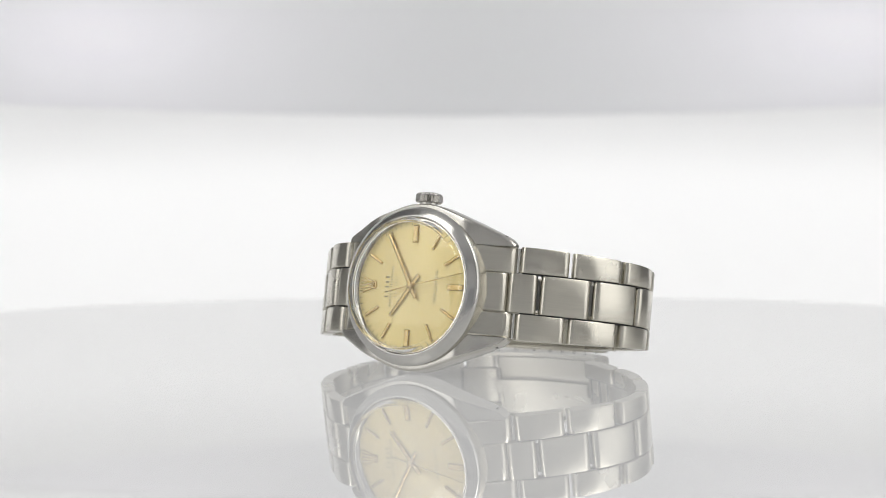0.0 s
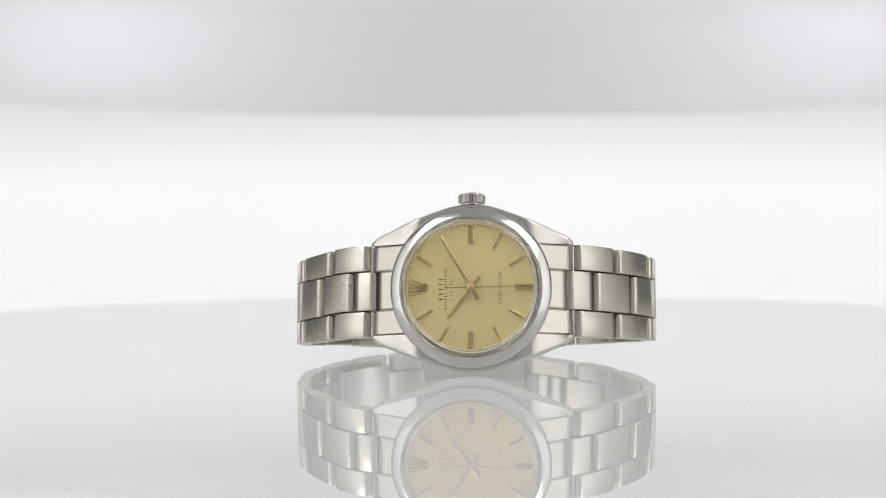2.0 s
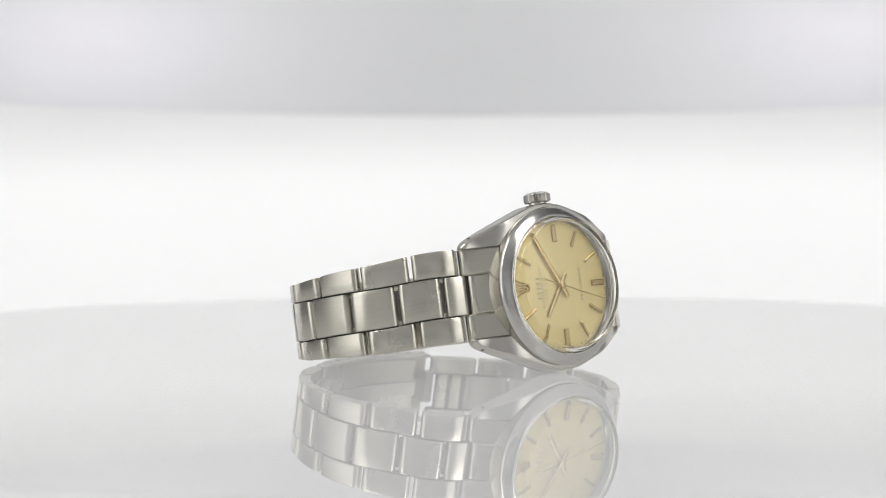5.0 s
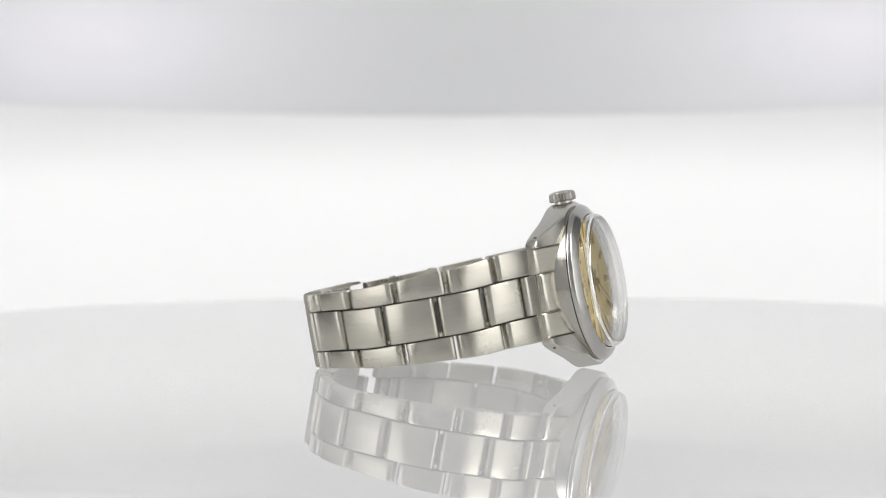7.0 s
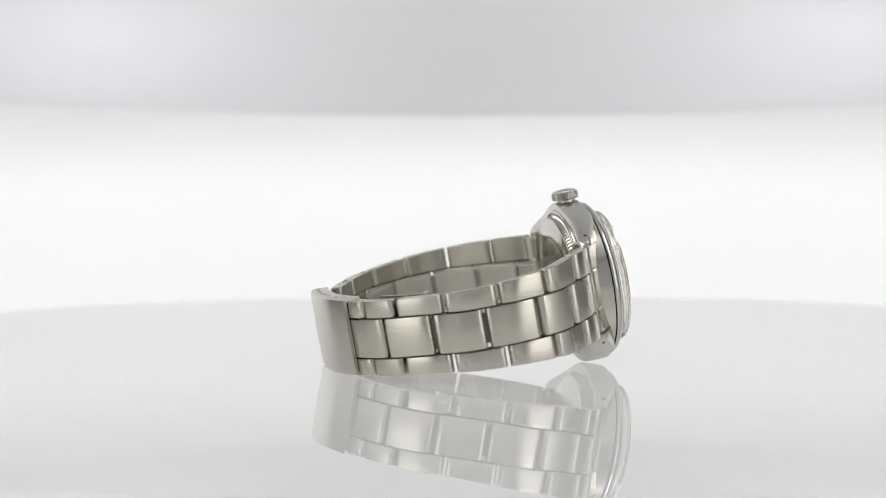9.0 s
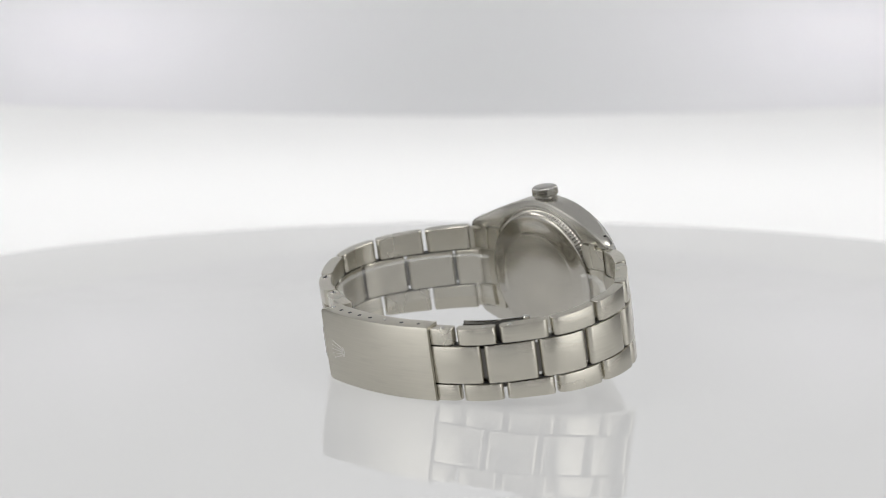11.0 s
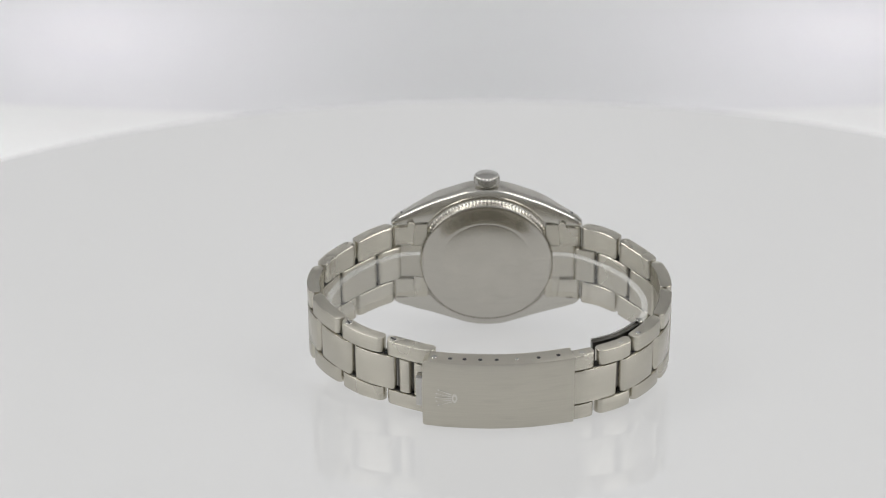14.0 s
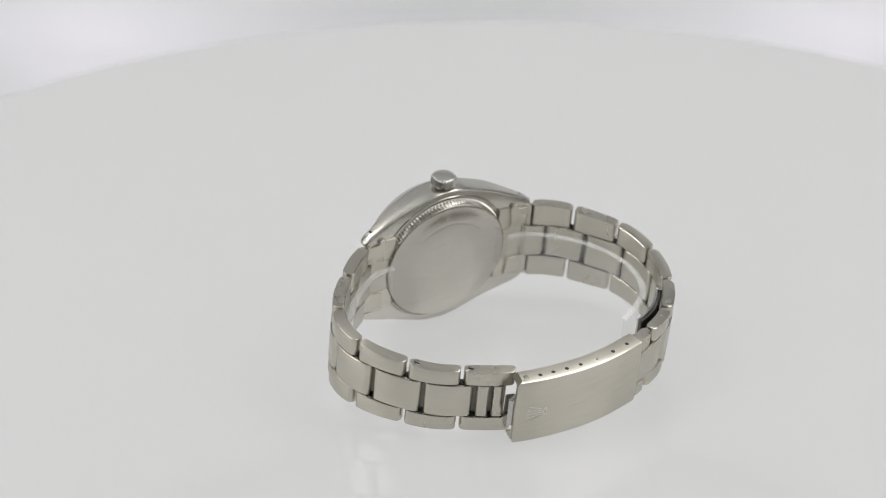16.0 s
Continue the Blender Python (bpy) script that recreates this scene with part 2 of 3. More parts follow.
slab("floor", -380, 380, -600, 420, -270, -250, SIDE_CLOTH, "grey cloth floor of the photo booth")
slab("ceiling", -380, 380, -600, 420, 430, 450, BOOTH, "white cloth ceiling of the photo booth")
slab("wall_west", -400, -380, -600, 420, -250, 430, SIDE_CLOTH, "grey cloth side of the photo booth")
slab("wall_east", 380, 400, -600, 420, -250, 430, SIDE_CLOTH, "grey cloth side of the photo booth")
# unseen front with a lens opening; dim room beyond added to shape reflections
slab("wall_south", -380, -130, -620, -600, -250, 430, BOOTH, "white cloth front of the photo booth")
slab("wall_south", 130, 380, -620, -600, -250, 430, BOOTH, "white cloth front of the photo booth")
slab("wall_south", -130, 130, -620, -600, 150, 430, BOOTH, "white cloth front of the photo booth")
slab("wall_room", -900, 900, -1320, -1300, -600, 900, ROOM, "unseen pale grey room wall added before the booth")
slab("wall_north", -380, 380, 420, 440, -250, 430, BOOTH, "white cloth back of the photo booth")


def bent(k, r):
    """The k-th of 49 stations along the backdrop, which bends round the turntable: x and y at radius r."""
    a = radians(-50 + 100 * k / 48)
    return r * math.sin(a), r * math.cos(a)


def hem_height(x):
    return 50.6 + 4.8 * min(1.0, (x / 150) ** 2)


def back_panel():
    """The lit lower diffuser, its upper hem sagging a little in the middle."""
    bm = bmesh.new()
    rows = []
    for k in range(49):
        (x, y), (u, v) = bent(k, 265), bent(k, 269)
        hem = hem_height(x)
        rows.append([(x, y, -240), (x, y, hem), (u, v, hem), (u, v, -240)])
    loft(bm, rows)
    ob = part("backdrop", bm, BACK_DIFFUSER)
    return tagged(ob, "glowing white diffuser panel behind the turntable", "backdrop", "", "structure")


back_panel()


# unseen panels, added for the reflections in steel and crystal
for name, x in (("wall_panel_west", -372), ("wall_panel_east", 368)):
    bm = bmesh.new()
    box(bm, x, x + 4, -450, 60, -60, 370, .8)
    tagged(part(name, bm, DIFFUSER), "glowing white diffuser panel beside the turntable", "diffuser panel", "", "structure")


def upper_panel():
    bm = bmesh.new()
    rows = []
    for k in range(49):
        hem = hem_height(bent(k, 265)[0])
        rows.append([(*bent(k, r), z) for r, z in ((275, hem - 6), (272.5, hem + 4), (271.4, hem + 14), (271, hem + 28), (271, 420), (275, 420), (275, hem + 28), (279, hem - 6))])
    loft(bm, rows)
    return tagged(part("backdrop", bm, GLOW_SPOTS), "pale grey cloth with painted glow spots hanging behind the turntable", "backdrop", "", "structure")


upper_panel()


# ---- turntable ----
def make_turntable():
    base = tagged(new("turntable"), "round glossy white acrylic turntable disc", "turntable")
    bm = bmesh.new()
    lathe(bm, [(0, 0), (120, 0), (180, 0), (187.6, 0), (188.2, 0), (189.2, .3), (189.8, 1.0), (190, 2), (190, 6), (189.5, 7.5), (188, 8), (0, 8)], 160)
    for v in bm.verts:
        v.co = (v.co.x, v.co.z, -v.co.y)
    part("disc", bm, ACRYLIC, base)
    bm = bmesh.new()
    bmesh.ops.create_uvsphere(bm, u_segments=32, v_segments=16, radius=27, matrix=Matrix.Translation((0, 0, -34)))
    joint = bm
    bm = bmesh.new()
    rnd = random.Random(5)
    for k in range(60):
        a, r, size = rnd.uniform(0, 6.283), 150 * math.sqrt(rnd.random()), rnd.uniform(.04, .1)
        c = Vector((r * math.cos(a), r * math.sin(a), 0))
        ring = [Vector((math.cos(q * 1.0472), math.sin(q * 1.0472) * rnd.uniform(.6, 1.3), 0)) * size for q in range(6)]
        loft(bm, [[c + p for p in ring], [c + p * .6 + Vector((0, 0, size * .5)) for p in ring]])
    tagged(part("dust", bm, DUST, base, "fine grey dust specks on the disc"), kind="stuff")
    bm = joint
    part("ball_joint", bm, POLISHED, base, "grey steel ball joint under the disc")
    return base


TABLE = make_turntable()
bm = bmesh.new()
lathe(bm, [(0, 61.5), (68, 61.5), (70, 63.5), (70, 240), (90, 250), (0, 250)], 64)
for v in bm.verts:
    v.co = (v.co.x, v.co.z, -v.co.y)
tagged(part("pedestal", bm, BOOTH), "plain white round pedestal under the turntable", "pedestal", "", "structure")

# ---- watch: x from twelve to six, y from the dial to the back, z from nine to three ----
WATCH = tagged(new("wrist_watch"), "steel wristwatch with champagne dial lying on its side on the turntable", "wristwatch")

LEFT_POINTS = [(-20.3, 6.6), (-24.9, 8.4), (-29.0, 11.3), (-32.3, 14.6), (-35.5, 18.3), (-37.6, 22), (-38.9, 28), (-38.6, 34.5),
               (-37.0, 40.3), (-34.3, 45.6), (-30.4, 50.5), (-26.1, 53.8), (-19, 57.0), (-12, 58.7)]
RIGHT_POINTS = [(20.5, 6.6), (25.2, 9.9), (29.7, 14.3), (34.2, 19.6), (37.2, 25.5), (37.6, 31.6), (35.3, 38.0), (30.3, 44.7),
                (25.6, 48.9), (20.1, 51.8), (12.5, 55.2), (6, 57.2)]


class Path:
    """A smooth curve through points, walked by its length."""

    def __init__(self, pts):
        p = [Vector(q) for q in pts]
        p = [p[0] * 2 - p[1]] + p + [p[-1] * 2 - p[-2]]
        self.pts, self.len = [], [0.0]
        for i in range(1, len(p) - 2):
            for k in range(12):
                t = k / 12
                a, b, c, d = p[i - 1:i + 3]
                self.pts.append(0.5 * (2 * b + (c - a) * t + (2 * a - 5 * b + 4 * c - d) * t * t + (3 * b - a - 3 * c + d) * t ** 3))
        self.pts.append(p[-2])
        for a, b in zip(self.pts, self.pts[1:]):
            self.len.append(self.len[-1] + (b - a).length)

    def at(self, s):
        i = 0
        while i < len(self.len) - 2 and self.len[i + 1] < s:
            i += 1
        a, b = self.pts[i], self.pts[i + 1]
        t = (s - self.len[i]) / (self.len[i + 1] - self.len[i])
        d = (b - a).normalized()
        n = Vector((d.y, -d.x))
        c = a + (b - a) * t
        if n.dot(c - Vector((0, 30))) < 0:
            n = -n
        return c, n


LEFT, RIGHT = Path(LEFT_POINTS), Path(RIGHT_POINTS)


def smooth(a, b, x):
    t = min(1, max(0, (x - a) / (b - a)))
    return t * t * (3 - 2 * t)


def bracelet_point(path, s, out, z):
    """A place on the bracelet: s along it, out from its outer face, z across it. The twelve o'clock half sags a little."""
    c, n = path.at(s)
    p = c + n * out
    sag = -0.6 * smooth(9, 18, c.y) * (1 - smooth(36, 50, c.y)) if path is LEFT else 0.0
    return Vector((p.x, p.y, z + sag))


CORE = 3.95


def half_width(s):
    return 9.5 - 1.85 * smooth(0, 58, s)


def strip(bm, path, s0, s1, row, top=0.0, thick=2.6, r_end=1.15, r_side=0.22, mid=7):
    """A bent link between two lengths; a row: -1 lower, 0 centre, 1 upper."""
    arc = [radians(q) for q in (84, 70, 56, 42, 28, 14, 0)]
    ends = [(r_end * (1 - math.sin(q)), r_end * (1 - math.cos(q))) for q in arc]
    ends.append((r_end + .2, 0.0))
    ss = [(s0 + d, e) for d, e in ends] + [(s0 + r_end + (s1 - s0 - 2 * r_end) * (k + 1) / (mid + 1), 0.0) for k in range(mid)] + [(s1 - d, e) for d, e in ends[::-1]]
    rings, uvs = [], []
    for s, drop in ss:
        w = half_width(s)
        a, b = {-1: (-w, -CORE - .26), 0: (-CORE, CORE), 1: (CORE + .26, w)}[row]
        c = r_side
        u = (s - s0) / (s1 - s0)
        o, i = top - drop + 0.16 * (1 - (2 * u - 1) ** 2) - 0.08, top - thick + drop * 0.6
        sec = [(o - c, a), (o - c * .3, a + c * .3), (o, a + c), (o, (a + b) / 2), (o, b - c), (o - c * .3, b - c * .3), (o - c, b),
               (i + c * .6, b), (i, b - c * .6), (i, a + c * .6), (i + c * .6, a)]
        rings.append([bracelet_point(path, s, q, z) for q, z in sec])
        uvs.append([(s, z + q) for q, z in sec])
    loft(bm, rings, uvs=uvs)


def make_links(path, outer, centre):
    for a, b in zip(outer, outer[1:]):
        for row in (1, -1):
            bm = bmesh.new()
            strip(bm, path, a + .36, b - .36, row)
            part("outer_link", bm, BRUSHED, WATCH)
    for a, b in zip(centre, centre[1:]):
        bm = bmesh.new()
        strip(bm, path, a + .34, b - .34, 0, top=0.05)
        part("centre_link", bm, BRUSHED, WATCH)
    for s in outer[:1]:
        for row in (1, -1):
            bm = bmesh.new()
            w = half_width(s)
            rod(bm, bracelet_point(path, s, -1.25, row * (CORE + .1)), bracelet_point(path, s, -1.25, row * (w - .3)), 0.42)
            part("link_pin", bm, POLISHED, WATCH)
    # dark strips between the rows and behind the centre gaps: painted shade, plus grime
    for row in (1, -1):
        bm = bmesh.new()
        z = row * (CORE + .13)
        rings = []
        for k in range(61):
            d = outer[0] + .8 + (outer[-1] - outer[0] - 1.6) * k / 60
            rings.append([bracelet_point(path, d, q, z + e) for q, e in ((-.55, -.12), (-.55, .12), (-2.2, .12), (-2.2, -.12))])
        loft(bm, rings)
        part("link_joint", bm, GROOVE, WATCH, "dark joint between the rows of links")
    for s in centre[1:-1]:
        bm = bmesh.new()
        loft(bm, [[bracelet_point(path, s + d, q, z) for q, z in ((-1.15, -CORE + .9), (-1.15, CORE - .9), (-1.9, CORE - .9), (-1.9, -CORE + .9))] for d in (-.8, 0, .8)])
        part("gap_shade_tab", bm, GAP_SHADE, WATCH)
    # hidden pins through the middles of the overlapping links
    for s in outer[1:-1]:
        for d in (-2.2, 2.2):
            w = half_width(s + d) - .4
            bm = bmesh.new()
            rod(bm, bracelet_point(path, s + d, -1.35, -w), bracelet_point(path, s + d, -1.35, w), 0.4, 10)
            part("link_pin", bm, POLISHED, WATCH)


LEFT_OUTER = [0.9, 11.2, 22.0, 33.0, 44.2, 55.0, 64.2, 73.0]
LEFT_CENTRE = [-0.6, 5.0, 14.6, 24.9, 36.4, 47.3, 58.8, 73.4]
RIGHT_OUTER = [0.9, 12, 23.6, 35.2, 46.8, 58.6, 70.0]
RIGHT_CENTRE = [-1.1, 5.6, 16.8, 28.2, 39.4, 50.6, 61.4]
make_links(LEFT, LEFT_OUTER, LEFT_CENTRE)
make_links(RIGHT, RIGHT_OUTER, RIGHT_CENTRE)
for a, b in ((61.9, 64.5), (65.2, 67.8)):
    bm = bmesh.new()
    strip(bm, RIGHT, a, b, 0, top=-0.1, thick=2.0, r_end=0.55, mid=1)
    part("half_link", bm, BRUSHED, WATCH, "narrow worn half link beside the clasp")


for s in (48.6, 60.2):
    w = half_width(s)
    bm = bmesh.new()
    rod(bm, bracelet_point(RIGHT, s, -1.3, w - .6), bracelet_point(RIGHT, s, -1.3, w + .05), 0.78, 20)
    head = part("link_screw", bm, POLISHED, WATCH)
    bm = bmesh.new()
    a, b = bracelet_point(RIGHT, s - .62, -1.5, w + .07), bracelet_point(RIGHT, s + .62, -1.1, w + .07)
    rod(bm, a, b, 0.13, 6)
    part("screw_slot", bm, GROOVE, head)
for s in (52.6, 58.0, 67.2):
    w = half_width(s)
    bm = bmesh.new()
    rod(bm, bracelet_point(LEFT, s, -1.2, w - .6), bracelet_point(LEFT, s, -1.2, w + .05), 0.6, 16)
    part("pin_end", bm, POLISHED, WATCH)


# dark sheet painted in for the shade round the half links
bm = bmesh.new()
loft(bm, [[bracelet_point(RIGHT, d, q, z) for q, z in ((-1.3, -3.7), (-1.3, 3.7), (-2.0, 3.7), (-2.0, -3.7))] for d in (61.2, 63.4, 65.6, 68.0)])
part("gap_shade_tab", bm, GAP_SHADE, WATCH)


def end_link(sign):
    """The fixed pieces between the lugs, running in under the bezel, with the hooked tabs behind."""
    for lo, hi, x1, mat in ((CORE + .1, 9.2, 20.3, BRUSHED), (-9.2, -CORE - .1, 20.3, BRUSHED), (-CORE, CORE, 19.2 if sign > 0 else 19.35, SATIN)):
        bm = bmesh.new()
        rings, uvs = [], []
        for k in range(15):
            x = 13.0 + (x1 - 13.0) * k / 14
            d = x1 - x
            drop = 0.6 - math.sqrt(max(0, .36 - max(0, .6 - d) ** 2))
            y = 6.55 - (20.3 - x) * (0.66 if sign > 0 else 0.56) + drop
            rings.append([Vector((sign * x, yy, z)) for yy, z in ((y + .3, lo), (y, lo + .3), (y, hi - .3), (y + .3, hi), (max(y + 2.0, 7.75), hi), (max(y + 2.0, 7.75), lo))])
            uvs.append([(x, q) for q in (lo, lo + .3, hi - .3, hi, hi + 2, lo - 2)])
        loft(bm, rings, uvs=uvs)
        part("end_link", bm, mat, WATCH)
    # a black plate down in the slot paints its shade
    bm = bmesh.new()
    box(bm, min(sign * 18.9, sign * 20.3), max(sign * 18.9, sign * 20.3), 7.15, 7.7, -CORE, CORE, .1)
    part("end_link_slot_shade", bm, GROOVE, WATCH, "dark plate for the shade in the slot before the end link")
    for side in (1, -1):
        bm = bmesh.new()
        edge = [(20.1, 4.3), (20.1, 8.7), (17.6, 8.85), (17.1, 9.0)]
        if side > 0:
            edge += [(16.4 + .75 * math.cos(radians(a)), 9.45 + .75 * math.sin(radians(a))) for a in range(0, 200, 25)]
        edge += [(15.5, 8.7), (15.9, 6.4), (15.9, 4.3)]
        flat = [(sign * x, side * z) for x, z in edge]
        mid = Vector((sign * 17.8, side * 6.8))
        inset = [mid + (Vector(p) - mid) * .97 for p in flat]
        loft(bm, [[(x, 7.6, z) for x, z in flat], [(x, 8.28, z) for x, z in flat], [(x, 8.36, z) for x, z in inset]])
        part("end_link_tab", bm, SATIN, WATCH, "hooked inner tab of the end link")


end_link(1)
end_link(-1)


def outline(x):
    """Half width of the case at x."""
    x = abs(x)
    if x < 6.4:
        return math.sqrt(17.35 ** 2 - x * x)
    t = (x - 6.4) / (20.6 - 6.4)
    return 16.13 + (10.5 - 16.13) * t + 0.22 * math.sin(math.pi * t) - 0.5 * max(0, t - .93) / .07


def make_case():
    bm = bmesh.new()
    lathe(bm, [(14.0, 1.2), (15.3, 1.2), (15.3, 1.55), (15.9, 1.55), (16.2, 1.8), (16.2, 6.2), (15.6, 6.7), (13.0, 6.9)], 96)
    xs = [-20.75, -20.65, -20.4, -20] + [-19.4 + 38.8 * k / 46 for k in range(47)] + [20, 20.4, 20.65, 20.75]
    for sign in (1, -1):
        rings, uvs = [], []
        for x in xs:
            t = abs(x)
            w = outline(x)
            end = max(0, (t - 20) / .75)
            top = 1.58 + 4.05 * smooth(9.5, 21.5, t) + 0.5 * end ** 2
            low = 6.75 + 1.3 * smooth(10, 20.5, t) - 0.5 * end ** 2
            inner = 9.3
            w = max(w, inner + 0.7)
            c = 0.45
            sec = [(top, inner), (top, w - c * 1.6), (top + c * .25, w - c * .7), (top + c, w - c * .1), ((top + low) / 2, w),
                   (low - c * 1.2, w - c * .1), (low - c * .3, w - c * .6), (low, w - c * 1.4), (low, inner)]
            rings.append([Vector((x, y, sign * z)) for y, z in sec])
            uvs.append([(x, z + y) for y, z in sec])
        loft(bm, rings, uvs=uvs)
    return part("case", bm, CASE_STEEL, WATCH, "steel case with polished flanks and long lugs", 28)


CASE = make_case()


def knurled_wall():
    """The finely milled flank of the case under the bezel."""
    bm = bmesh.new()
    n = 260
    rings = []
    for r, y, d in ((16.1, 1.3, 0), (16.3, 1.4, .03), (16.3, 5.6, .03), (16.1, 5.7, 0)):
        rings.append([((r - d * (k % 2)) * math.cos(2 * math.pi * k / (2 * n)), y, (r - d * (k % 2)) * math.sin(2 * math.pi * k / (2 * n))) for k in range(2 * n)])
    loft(bm, rings, caps=False)
    part("milled_flank", bm, BACK_SATIN, CASE, "finely milled steel flank")


knurled_wall()
for sx in (-1, 1):
    for sz in (-1, 1):
        bm = bmesh.new()
        z = outline(18.4)
        rod(bm, (sx * 18.4, 6.1, sz * (z - .5)), (sx * 18.4, 6.1, sz * (z + .012)), 0.42)
        part("lug_hole", bm, GROOVE, CASE, "small dark drilled spring-bar hole")

bm = bmesh.new()
lathe(bm, [(14.1, 0.9), (14.1, -.70), (14.14, -.86), (14.26, -.95), (14.42, -.95), (14.6, -.89), (15.2, -.55), (15.8, -.15), (16.1, .08), (16.28, .27), (16.4, .55), (16.45, .85), (16.4, 1.12), (15.9, 1.2), (14.1, 1.2)], 144)
part("bezel", bm, POLISHED, WATCH, "plain polished steel bezel")
bm = bmesh.new()
lathe(bm, [(13.35, .58), (13.5, .3), (13.98, -.62), (14.08, -.7), (14.08, .6)], 128)
part("inner_ring", bm, POLISHED, WATCH, "polished steel flange ring round the dial")


def make_crystal():
    """A tall domed acrylic glass with a thick skirt that sits in the bezel."""
    rise, lip = 1.75, -3.0
    bm = bmesh.new()
    lathe(bm, [(14.02, -.72), (14.0, -1.6), (13.94, -2.2), (13.82, -2.6), (13.6, -2.86), (13.25, lip),
               (12.9, lip + .6), (13.15, -2.28), (13.32, -2.05), (13.42, -1.6), (13.45, -.72), (14.02, -.72)], 128)
    skirt = part("crystal_rim", bm, SKIRT, WATCH, "thick clear rim of the crystal above the bezel")
    bm = bmesh.new()
    outer = [(13.25 * (1 - k / 12), lip - rise * (1 - (1 - k / 12) ** 2)) for k in range(0, 13)]
    inner = [(12.9 * k / 12, lip + .6 - rise + rise * (k / 12) ** 2) for k in range(0, 13)]
    lathe(bm, outer + inner, 128)
    dome = part("crystal", bm, CRYSTAL, WATCH, "tall domed clear acrylic crystal")
    skirt.visible_shadow = dome.visible_shadow = False


make_crystal()

bm = bmesh.new()
lathe(bm, [(0, .6), (4, .6), (9, .6), (13.85, .6), (13.85, .9), (0, .9)], 128)
FACE = part("dial", bm, DIAL, WATCH, "sunburst champagne-gold dial")


def marker(angle, r0, r1, w):
    bm = bmesh.new()
    rings = []
    for inset, y in ((0, .6), (0, .28), (.16, .16)):
        rings.append([(x, y, z) for x, z in (on_dial(angle, r0 + inset, -w + inset), on_dial(angle, r1 - inset, -w + inset),
                                              on_dial(angle, r1 - inset, w - inset), on_dial(angle, r0 + inset, w - inset))])
    loft(bm, rings)
    part("hour_marker", bm, GOLD, FACE)


for hour in range(1, 12):
    if hour in (3, 6, 9):
        marker(hour * 30, 9.0, 12.55, 0.62)
    else:
        marker(hour * 30, 9.0, 12.6, 0.30)
bm = bmesh.new()
for k in range(60):
    if k % 5:
        o = [on_dial(k * 6, 12.6, -.08), on_dial(k * 6, 13.2, -.08), on_dial(k * 6, 13.2, .08), on_dial(k * 6, 12.6, .08)]
        prism(bm, o, .6, .575)
part("minute_track", bm, PRINT, FACE, "fine printed minute strokes")
def fan(bm, place, size, high):
    """A plain fan of five bars on an oval ring; place maps (along, across, lift)."""
    n = 20
    rings = []
    for lift, k in ((0, 1.0), (high, .86), (high, .5), (0, .38)):
        rings.append([place(size * (.30 * k * math.cos(2 * math.pi * q / n)), size * (.58 * k * math.sin(2 * math.pi * q / n)), lift) for q in range(n)])
    loft(bm, rings, caps=False)
    for k in range(-2, 3):
        root, tip = (.26, .21 * k), (1.95 - .07 * abs(k) ** 2, .47 * k)
        w, p, q = .06, root, tip
        d = Vector((q[0] - p[0], q[1] - p[1])).normalized()
        e = Vector((-d.y, d.x))
        low = [(p[0] + e.x * w * 1.2, p[1] + e.y * w * 1.2), (q[0] + e.x * w * .6, q[1] + e.y * w * .6),
               (q[0] - e.x * w * .6, q[1] - e.y * w * .6), (p[0] - e.x * w * 1.2, p[1] - e.y * w * 1.2)]
        mid = Vector(((p[0] + q[0]) / 2, (p[1] + q[1]) / 2))
        top = [mid + (Vector(c) - mid) * .8 for c in low]
        loft(bm, [[place(size * x, size * y, 0) for x, y in low], [place(size * x, size * y, high) for x, y in top]])
        knob = [(tip[0] + .10 * math.cos(2 * math.pi * q / 8), tip[1] + .10 * math.sin(2 * math.pi * q / 8)) for q in range(8)]
        loft(bm, [[place(size * x, size * y, 0) for x, y in knob], [place(size * x, size * y, high * 1.1) for x, y in knob]])


bm = bmesh.new()
fan(bm, lambda u, v, h: Vector((-9.25 - u, .6 - h, v)), 1.7, .38)
part("emblem", bm, GOLD, FACE, "plain raised gold emblem at twelve")


def bars(x, z0, z1, high, count, gap):
    bm = bmesh.new()
    n = (z1 - z0) / count
    for k in range(count):
        box(bm, x - high / 2, x + high / 2, .572, .6, z0 + k * n + gap / 2, z0 + (k + 1) * n - gap / 2)
    part("printed_bar", bm, PRINT, FACE)


bars(-6.2, -2.85, 2.2, .85, 5, .72)
bars(-5.15, -4.56, -.86, .5, 6, .4)
bars(-5.15, -.58, 4.1, .5, 9, .34)
bars(-4.05, -2.7, -.5, .55, 3, .58)
bars(-4.05, -.2, 2.1, .55, 4, .44)
bars(12.95, -2.2, -1.0, .4, 4, .12)
bars(12.95, 1.0, 2.2, .4, 4, .12)


def lettering(words, x, z, size, parent):
    cu = bpy.data.curves.new("lettering", "FONT")
    cu.body, cu.size, cu.align_x, cu.align_y, cu.extrude = words, size, "CENTER", "CENTER", 0.012
    cu.space_character = 1.45
    cu.resolution_u = 3
    tmp = new("lettering", cu)
    bpy.context.view_layer.update()
    me = bpy.data.meshes.new_from_object(tmp.evaluated_get(bpy.context.evaluated_depsgraph_get()))
    bpy.data.objects.remove(tmp)
    bm = bmesh.new()
    bm.from_mesh(me)
    for v in bm.verts:
        v.co = Vector((x - v.co.y, .585 - v.co.z, z + v.co.x))
    part("lettering", bm, PRINT, parent)


lettering("PRECISION", 5.95, -0.05, 1.0, FACE)


